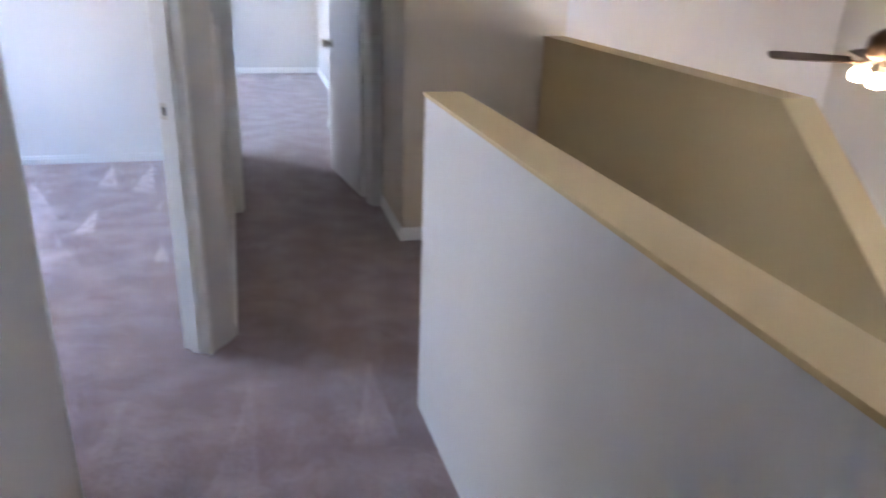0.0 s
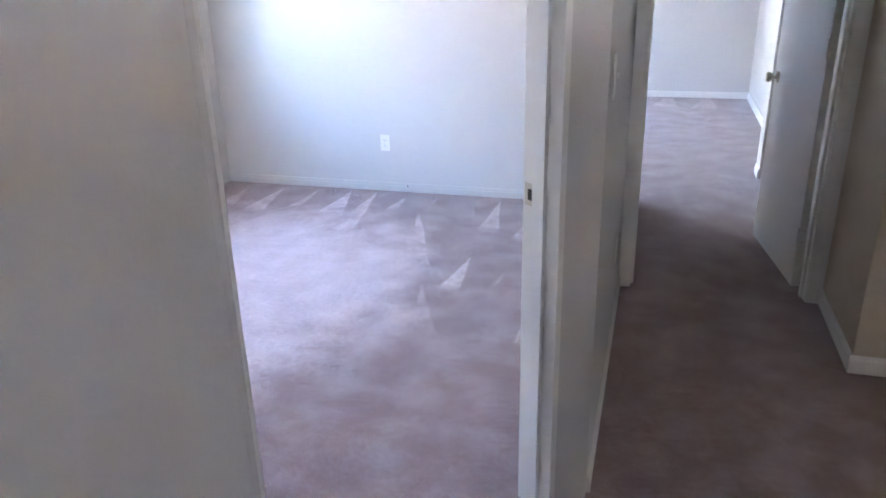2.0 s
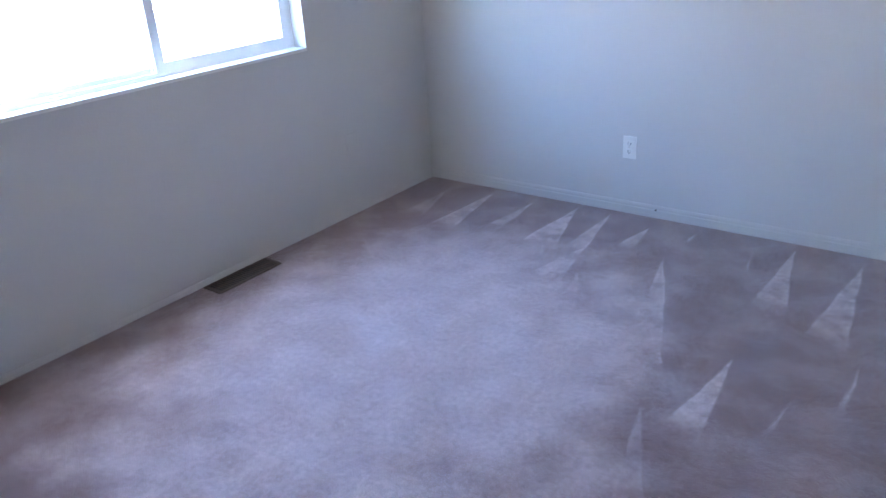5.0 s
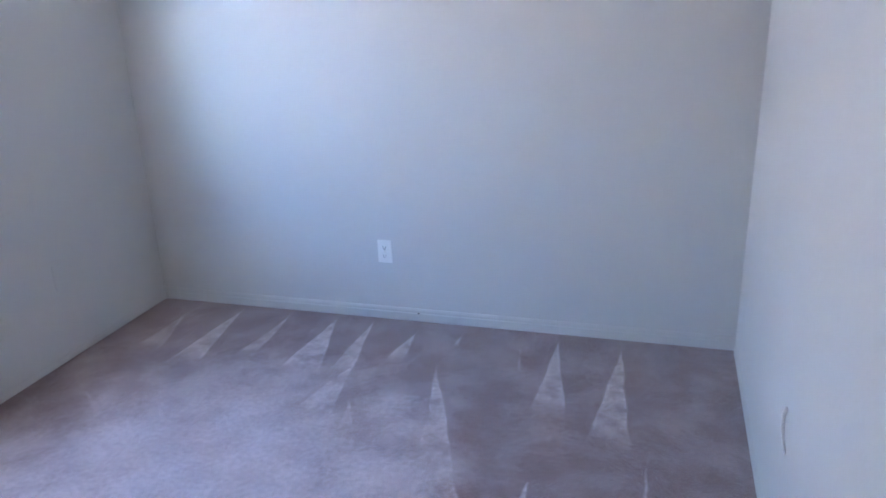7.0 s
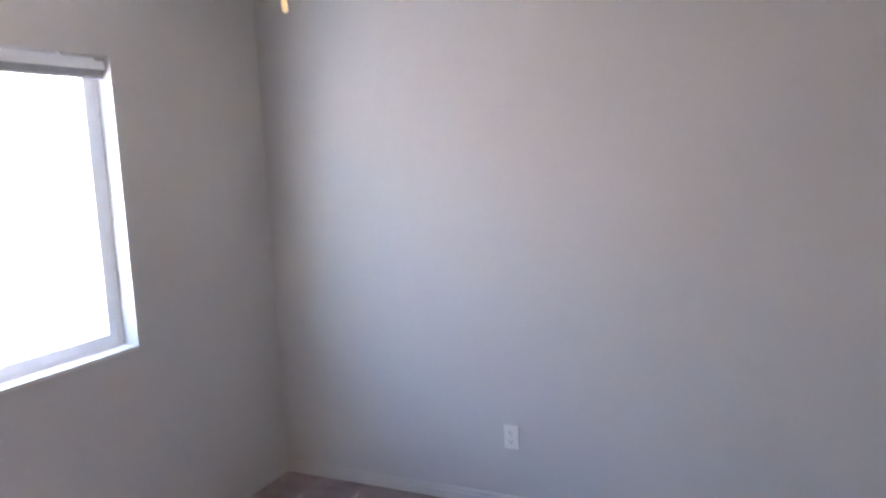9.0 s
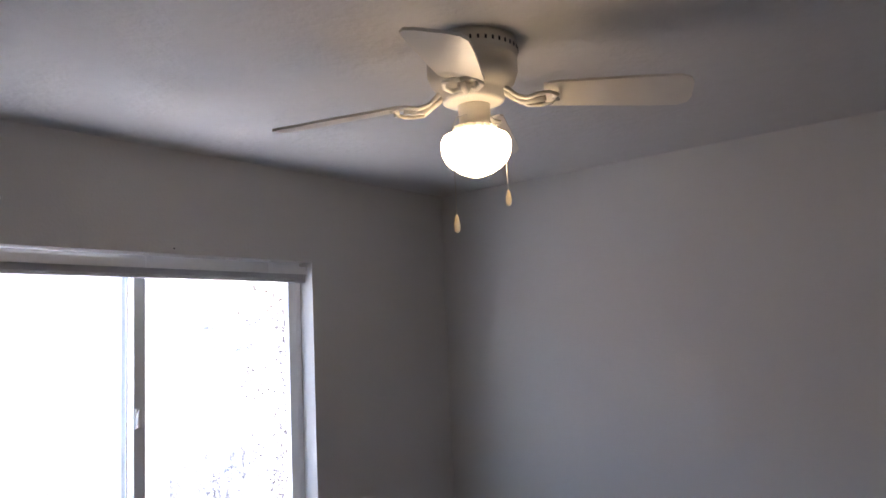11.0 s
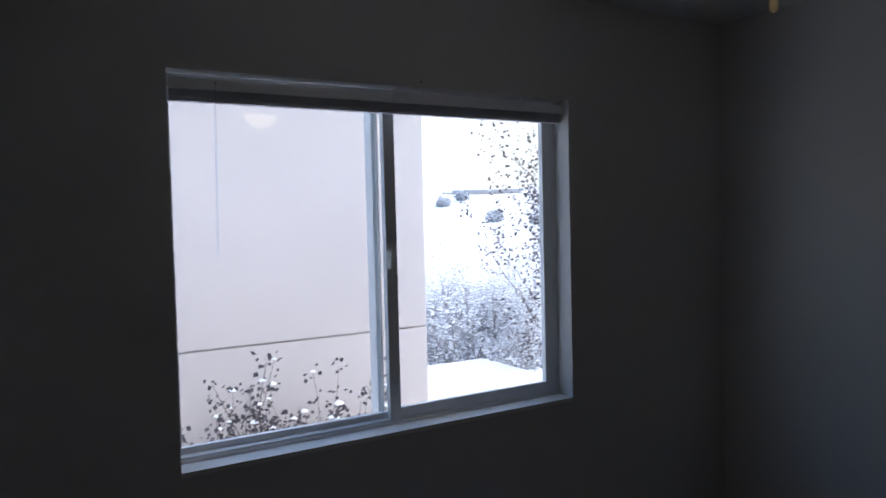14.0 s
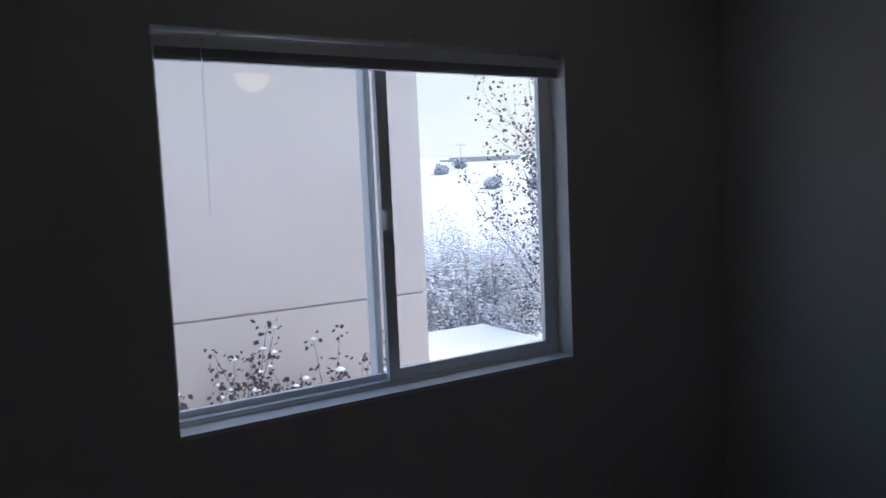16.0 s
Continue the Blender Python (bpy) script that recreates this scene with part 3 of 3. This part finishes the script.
for k in range(22):
    y = -0.158 + 0.015 * k
    bm = bm_of((-0.046, 0.046, -0.002, 0.002, 0.0012, 0.004))
    ob = part("slat", bm, BROWN, vent)
    ob.matrix_basis = pose(0, y, 0, 14)

scr = thing("wall_scrape", "torn curl of paint on the white wall", "paint scrape")
bm = bmesh.new()
tube(bm, [(2.829, -1.255, 0.468), (2.820, -1.266, 0.455), (2.818, -1.280, 0.425), (2.822, -1.290, 0.395), (2.829, -1.297, 0.355)], 0.006, 6, 0.4)
part("curl", bm, TRIM, scr)
bm = bmesh.new()
tube(bm, [(1.413, -0.010, 0.043), (1.413, -0.016, 0.043)], 0.004, 8)
nail = thing("nail", "small dark nail head in the skirting board", "nail")
part("head", bm, DARK, nail)
bm = bmesh.new()
tube(bm, [(0.0, -1.54, 2.075), (0.003, -1.54, 2.075)], 0.003, 8)
hook = thing("screw_hole", "small dark screw anchor above the window", "screw")
part("anchor", bm, DARK, hook)


# ---- ceiling fans ----
def ceiling_fan(name, label, m, ceiling, blade_mat, body_mat, radius=0.52, turn=28, rod=0.0):
    """Hub at the origin's height (blade plane), housing up to the ceiling."""
    ob = thing(name, label, "ceiling fan", at=m)
    z = ceiling
    bm = bmesh.new()
    if rod:
        lathe(bm, [(0.07, z), (0.065, z - 0.05), (0.014, z - 0.07), (0.014, 0.2), (0.06, 0.18), (0.11, 0.14), (0.12, 0.05), (0.08, 0.02)], steps=32)
    else:
        lathe(bm, [(0.112, z), (0.116, z - 0.012), (0.116, z - 0.036), (0.108, z - 0.042), (0.113, z - 0.050), (0.113, 0.105), (0.104, 0.080), (0.088, 0.062), (0.078, 0.054), (0.076, 0.036), (0.060, 0.030), (0.044, 0.026)], steps=40)
    part("motor_housing", bm, body_mat, ob, smooth=True)
    if not rod:
        for k in range(40):
            a = 2 * math.pi * k / 40
            bm = bm_of((-0.001, 0.001, -0.0025, 0.0025, -0.005, 0.005))
            v = part("vent_slot", bm, DARK, ob)
            v.matrix_basis = pose(0.1162 * math.cos(a), 0.1162 * math.sin(a), z - 0.026, 0, 0, math.degrees(a))
    for k in range(4):
        turn_m = pose(0, 0, 0, 0, 0, turn + 90 * k)
        bm = bmesh.new()
        for side in (-1, 1):
            tube(bm, [(0.058, side * 0.010, 0.036), (0.085, side * 0.020, 0.022), (0.110, side * 0.016, 0.004), (0.135, side * 0.030, -0.006), (0.160, side * 0.044, -0.002), (0.190, side * 0.040, 0.003), (0.205, side * 0.018, 0.004), (0.195, 0.0, 0.004)], 0.0058, 8)
        tube(bm, [(0.055, 0, 0.034), (0.090, 0, 0.010), (0.120, 0, -0.006), (0.150, 0, -0.004), (0.178, 0, 0.003)], 0.0075, 8)
        arm = part("blade_arm", bm, body_mat, ob, "ornate cast blade bracket", True)
        arm.matrix_basis = turn_m @ pose(0, 0, 0.0 if rod else 0.040, 0, 0 if rod else 4.5, 0)
        bm = bmesh.new()
        out = [(0.175, -0.046), (0.19, -0.054), (0.42, -0.066), (radius - 0.03, -0.066), (radius - 0.008, -0.054), (radius, -0.03), (radius, 0.03), (radius - 0.008, 0.054), (radius - 0.03, 0.066), (0.42, 0.066), (0.19, 0.054), (0.175, 0.046)]
        prism(bm, out, 0.0, 0.006)
        blade = part("blade", bm, blade_mat, ob)
        blade.matrix_basis = turn_m @ pose(0, 0, 0.006 if rod else 0.050, -13, 0 if rod else 4.5, 0)
    return ob


FZ = 2.255
fan = ceiling_fan("ceiling_fan", "cream four-blade hugger fan with a lit schoolhouse globe", pose(1.371, -1.55, FZ), H - FZ, FANWHITE, FANWHITE)
bm = bmesh.new()
lathe(bm, [(0.042, 0.030), (0.040, 0.022), (0.038, -0.020), (0.050, -0.026), (0.052, -0.040), (0.046, -0.044)], steps=32)
part("light_fitter", bm, FANWHITE, fan, smooth=True)
for k in range(16):
    a = 2 * math.pi * k / 16
    bm = bm_of((0, 0.007, -0.006, 0.006, -0.009, 0.0))
    tooth = part("fitter_tab", bm, FANWHITE, fan)
    tooth.matrix_basis = pose(0.049 * math.cos(a), 0.049 * math.sin(a), -0.030, 0, 0, math.degrees(a))
bm = bmesh.new()
lathe(bm, [(0.046, -0.038), (0.062, -0.043), (0.080, -0.052), (0.0865, -0.064), (0.087, -0.078), (0.084, -0.098), (0.077, -0.114), (0.062, -0.129), (0.040, -0.143), (0.016, -0.152), (0.004, -0.154)], steps=40)
part("globe", bm, GLOW, fan, "lit white opal glass globe", True)
for px, py, low in ((0.012, -0.106, -0.262), (0.022, 0.098, -0.180)):
    bm = bmesh.new()
    tube(bm, [(px * 0.36, py * 0.36, -0.004), (px * 0.8, py * 0.8, -0.022), (px, py, -0.05), (px, py, low)], 0.0012, 5)
    chain = part("pull_chain", bm, STEEL, fan)
    bm = bmesh.new()
    lathe(bm, [(0.002, low + 0.004), (0.005, low - 0.006), (0.0075, low - 0.022), (0.0065, low - 0.034), (0.002, low - 0.038)], (px, py), 14)
    part("pull_bob", bm, IVORY, chain, "small white turned pull", True)

DARKWOOD = material("dark_blade", (0.10, 0.065, 0.05), 0.4, vary=0.2, scale=9)
fan2 = ceiling_fan("ceiling_fan", "dark-bladed fan with lit bulbs in the tall living room", pose(6.56, -2.26, 1.02), 2.8 - 1.02, DARKWOOD, DARKWOOD, 0.62, 150, 1.0)
for k in range(3):
    a = radians(100 + 120 * k)
    bm = bmesh.new()
    tube(bm, [(0.03 * math.cos(a), 0.03 * math.sin(a), 0.02), (0.10 * math.cos(a), 0.10 * math.sin(a), -0.02), (0.13 * math.cos(a), 0.13 * math.sin(a), -0.05)], 0.012, 8)
    armk = part("lamp_arm", bm, STEEL, fan2)
    bm = bmesh.new()
    lathe(bm, [(0.02, -0.04), (0.045, -0.06), (0.055, -0.09), (0.045, -0.12), (0.01, -0.13)], (0.14 * math.cos(a), 0.14 * math.sin(a)), 20)
    part("lamp_shade", bm, BULB, armk, "lit frosted glass shade", True)


# ---- outdoors ----
def rise(x, y):
    """Height of the ground: flat yard, then a snowy hillside to the north-west."""
    along = -(x - 2.1) * 0.82 + (y + 2.9) * 0.57
    up = min(max((along - 30) / 92, 0), 1)
    bump = noise.noise(Vector((x * 0.05, y * 0.05, 0))) * 0.9 * min(1, max(0, (along - 28) / 30))
    return -2.8 + 8.8 * up + bump


xs = [-420, -320, -240] + [-200 + 4 * k for k in range(51)] + [20, 60, 150, 300]
ys = [-300, -200, -120, -60, -30] + [-20 + 4 * k for k in range(46)] + [200, 260, 340]
bm = bmesh.new()
grid = [[bm.verts.new((x, y, rise(x, y))) for y in ys] for x in xs]
for i in range(len(xs) - 1):
    for j in range(len(ys) - 1):
        bm.faces.new((grid[i][j], grid[i + 1][j], grid[i + 1][j + 1], grid[i][j + 1]))
structure("ground", bm, SNOW, "snow-covered yard rising to a white hillside", "snow")
bm = bmesh.new()
u, v = Vector((-0.82, 0.57)), Vector((0.57, 0.82))
quad = [Vector((2.1, -2.9)) + u * a + v * b for a, b in ((21.5, -30), (27.5, -30), (27.5, 40), (21.5, 40))]
prism(bm, [tuple(q) for q in quad], -2.9, -2.78)
structure("road", bm, ROAD, "wet grey road through the snow", "road")

house = thing("neighbour_house", "beige stucco house wall with a control joint and snowy roof", "house")
NX, NY, JZ = -5.0, 1.405, 0.415
part("wall", bm_of((-14, NX, -14, NY, -2.8, JZ - 0.011), (-14, NX - 0.03, -14, NY - 0.03, JZ - 0.011, JZ + 0.011), (-14, NX, -14, NY, JZ + 0.011, 3.25)), STUCCO, house)
bm = bmesh.new()
prism(bm, [(-14.2, -14.2), (-4.85, -14.2), (-4.85, NY + 0.15), (-14.2, NY + 0.15)], 3.25, 3.5)
part("roof", bm, SNOW, house, "snow-laden roof")

shed = thing("garage", "low beige garage with thick snow on its flat roof", "garage")
part("wall", bm_of((-9.2, -4.8, NY + 0.12, 5.0, -2.8, -1.2)), STUCCO, shed)
bm = bmesh.new()
box(bm, -9.41, -4.6, NY + 0.05, 5.21, -1.2, -1.05, 0.06)
part("roof_snow", bm, SNOW, shed, "thick white snow slab")


def grow(bm, tips, at, way, length, radius, depth, rnd, spread=0.5, kids=3, sides=4, up=0.15):
    pts, d, p = [at.copy()], way.normalized(), at.copy()
    for k in range(3):
        d = (d + Vector((rnd.uniform(-1, 1), rnd.uniform(-1, 1), rnd.uniform(-0.6, 1))) * 0.16 + Vector((0, 0, up * 0.4))).normalized()
        p = p + d * (length / 3)
        pts.append(p.copy())
    tube(bm, pts, radius, sides, 0.55)
    if depth == 0:
        tips.append((pts[-1], d))
        tips.append((pts[2], d))
        return
    for k in range(kids):
        t = pts[min(3, 1 + (k * 3) // kids + (k == kids - 1))]
        nd = (d + Vector((rnd.uniform(-1, 1), rnd.uniform(-1, 1), rnd.uniform(-0.4, 0.9))) * spread * 1.5).normalized()
        grow(bm, tips, t, nd, length * rnd.uniform(0.55, 0.8), radius * 0.55, depth - 1, rnd, spread, kids, sides if depth > 1 else 3, up)


def leaves(bm, tips, rnd, count, size):
    for p, d in tips:
        for k in range(count):
            c = p + Vector((rnd.gauss(0, 1), rnd.gauss(0, 1), rnd.gauss(0, 1))) * size * 0.9
            a = Vector((rnd.uniform(-1, 1), rnd.uniform(-1, 1), rnd.uniform(-1.4, 0.4))).normalized() * size * rnd.uniform(0.6, 1.2)
            b = a.orthogonal().normalized() * a.length * 0.45
            o = a.cross(b).normalized() * a.length * 0.10
            bm.faces.new([bm.verts.new(q) for q in (c, c + a * 0.5 + b + o, c + a)])
            bm.faces.new([bm.verts.new(q) for q in (c, c + a, c + a * 0.5 - b + o)])


def clumps(bm, tips, rnd, size, share):
    """Small lumps of snow lying on the twigs."""
    for p, d in tips:
        if rnd.random() < share:
            r, c = size * rnd.uniform(0.6, 1.3), p + Vector((0, 0, size * 0.4))
            top, low = bm.verts.new(c + Vector((0, 0, 0.6 * r))), bm.verts.new(c - Vector((0, 0, 0.5 * r)))
            ring = [bm.verts.new(c + r * Vector((1.3 * math.cos(a), math.sin(a), rnd.uniform(-0.15, 0.15)))) for a in (0, 1.05, 2.09, 3.14, 4.19, 5.24)]
            for a, b in zip(ring, ring[1:] + ring[:1]):
                bm.faces.new((a, b, top))
                bm.faces.new((b, a, low))


def shrub(name, label, seed, at, stems, height, reach, depth, leaf, snow, kids=3, spread=0.5, thick=0.012, category="shrub", snow_share=0.3, bark=None):
    rnd = random.Random(seed)
    ob = thing(name, label, category, at=pose(*at))
    bm, tips = bmesh.new(), []
    for k in range(stems):
        a = rnd.uniform(0, 2 * math.pi)
        way = Vector((math.cos(a) * reach, math.sin(a) * reach, 1))
        grow(bm, tips, Vector((rnd.uniform(-0.1, 0.1), rnd.uniform(-0.1, 0.1), 0)), way, height * rnd.uniform(0.4, 0.6), thick, depth, rnd, spread, kids)
    part("branches", bm, bark or TWIG, ob)
    if leaf:
        bm = bmesh.new()
        leaves(bm, tips, rnd, *leaf)
        # far foliage takes the pale snowy grey, with distance haze in the colour
        tagged(part("foliage", bm, SNOWTWIG if category == "far shrub" else LEAF, ob, "withered dark leaves"), kind="stuff")
    if snow:
        bm = bmesh.new()
        clumps(bm, tips, rnd, snow, snow_share)
        tagged(part("snow_load", bm, SNOW, ob, "lumps of fresh snow"), kind="stuff")
    return ob


for k, (y, h) in enumerate(((-1.12, 2.5), (-0.82, 2.85), (-0.62, 2.4), (-0.16, 2.5), (0.06, 2.6), (0.42, 2.05))):
    tagged(shrub("tall_shrub", "tall bare shrub with withered snowy leaves by the stucco wall", 11 + k, (-4.2, y, -2.8), 22, h - 0.12, 0.10, 2, (6, 0.052), 0.034, thick=0.015, bark=TWIG), group="shrubs by the stucco wall")
for x, y, seed in ((-12.2, 6.3, 31), (-13.2, 8.2, 37), (-14.4, 7.0, 39), (-11.6, 7.2, 43), (-13.4, 6.3, 44)):
    tagged(shrub("snowy_bush", "wide bare bush with snow on every twig", seed, (x, y, -2.8), 20, 2.75, 0.8, 4, None, 0.042, 3, 0.65, 0.024, snow_share=0.75, bark=SNOWTWIG), group="snowy bushes")
shrub("street_tree", "slender tree with clusters of dark withered leaves", 41, (-7.66, 7.0, -2.8), 8, 6.3, 0.22, 4, (3, 0.058), 0.03, 3, 0.46, 0.03, category="tree", bark=SNOWBARK)
shrub("street_tree", "young tree with dark withered leaves beside the road", 47, (-8.5, 7.2, -2.8), 10, 4.8, 0.36, 4, (3, 0.058), 0.03, 3, 0.5, 0.018, category="tree", bark=SNOWBARK)
for k, (r, across, size) in enumerate(((92, -1.5, 1.15), (86, -3.6, 1.0), (72, 2.0, 1.0), (78, -8.0, 0.7), (70, 6.0, 0.9))):
    q = Vector((2.1, -2.9)) + Vector((-0.824, 0.566)) * r + v * across
    shrub("hill_bush", "dark rounded bush on the snowy hillside", 60 + k, (q.x, q.y, rise(q.x, q.y) - 0.1), 26, size * 1.1, 0.8, 2, (5, 0.16), 0.1, 4, 1.1, 0.03, category="far shrub", bark=SNOWTWIG)
cloud = bpy.data.materials.new("cloud_cover")
cloud.use_nodes = True
cn, cl = cloud.node_tree.nodes, cloud.node_tree.links
emit, puff, ramp = cn.new("ShaderNodeEmission"), cn.new("ShaderNodeTexNoise"), cn.new("ShaderNodeMix")
ramp.data_type = "RGBA"
ramp.inputs[6].default_value, ramp.inputs[7].default_value = (0.70, 0.82, 1.0, 1), (1.0, 1.0, 1.0, 1)
puff.inputs["Scale"].default_value, puff.inputs["Detail"].default_value = 0.014, 5
where = cn.new("ShaderNodeNewGeometry")
cl.new(where.outputs["Position"], puff.inputs["Vector"])
cl.new(puff.outputs["Fac"], ramp.inputs[0])
cl.new(ramp.outputs[2], emit.inputs["Color"])
emit.inputs["Strength"].default_value = 0.53
cl.new(emit.outputs[0], cn["Material Output"].inputs[0])
bm = bmesh.new()
rows = [[bm.verts.new((2 - 380 * math.cos(radians(a)), -3 + 380 * math.sin(radians(a)), z)) for a in range(-30, 111, 10)] for z in (-30, 60, 130)]
for low_row, high_row in zip(rows, rows[1:]):
    for k in range(len(low_row) - 1):
        bm.faces.new((low_row[k], low_row[k + 1], high_row[k + 1], high_row[k]))
structure("backdrop", bm, cloud, "pale overcast sky over the ridge", "sky")

far = thing("ridge_building", "long low building on the snowy ridge", "building")
q = Vector((2.1, -2.9)) + Vector((-0.82, 0.573)) * 118
bm = bmesh.new()
zq = rise(q.x, q.y) - 0.5
corners = [q + u * a + v * b for a, b in ((-3, -6), (3, -6), (3, 6), (-3, 6))]
prism(bm, [tuple(c) for c in corners], zq, zq + 0.6)
part("wall", bm, STUCCO, far)
bm = bmesh.new()
corners = [q + u * a + v * b for a, b in ((-3.4, -4.5), (3.4, -4.5), (3.4, 6.5), (-3.4, 6.5))]
prism(bm, [tuple(c) for c in corners], zq + 0.6, zq + 0.85)
part("roof", bm, FARROOF, far, "dark flat roof edge")
pole = thing("utility_pole", "thin dark utility pole on the snowy ridge", "utility pole")
q = Vector((2.1, -2.9)) + Vector((-0.82, 0.573)) * 112 + v * -2.6
bm = bmesh.new()
tube(bm, [(q.x, q.y, rise(q.x, q.y) - 0.3), (q.x, q.y, rise(q.x, q.y) + 3.2)], 0.06, 8, 0.7)
# pale grey-blue puts the haze of distance into the pole's colour
part("post", bm, FARROOF, pole)
bm = bmesh.new()
tube(bm, [(q.x - 0.4, q.y - 0.6, rise(q.x, q.y) + 2.8), (q.x + 0.4, q.y + 0.6, rise(q.x, q.y) + 2.8)], 0.04, 6)
part("crossarm", bm, FARROOF, pole)
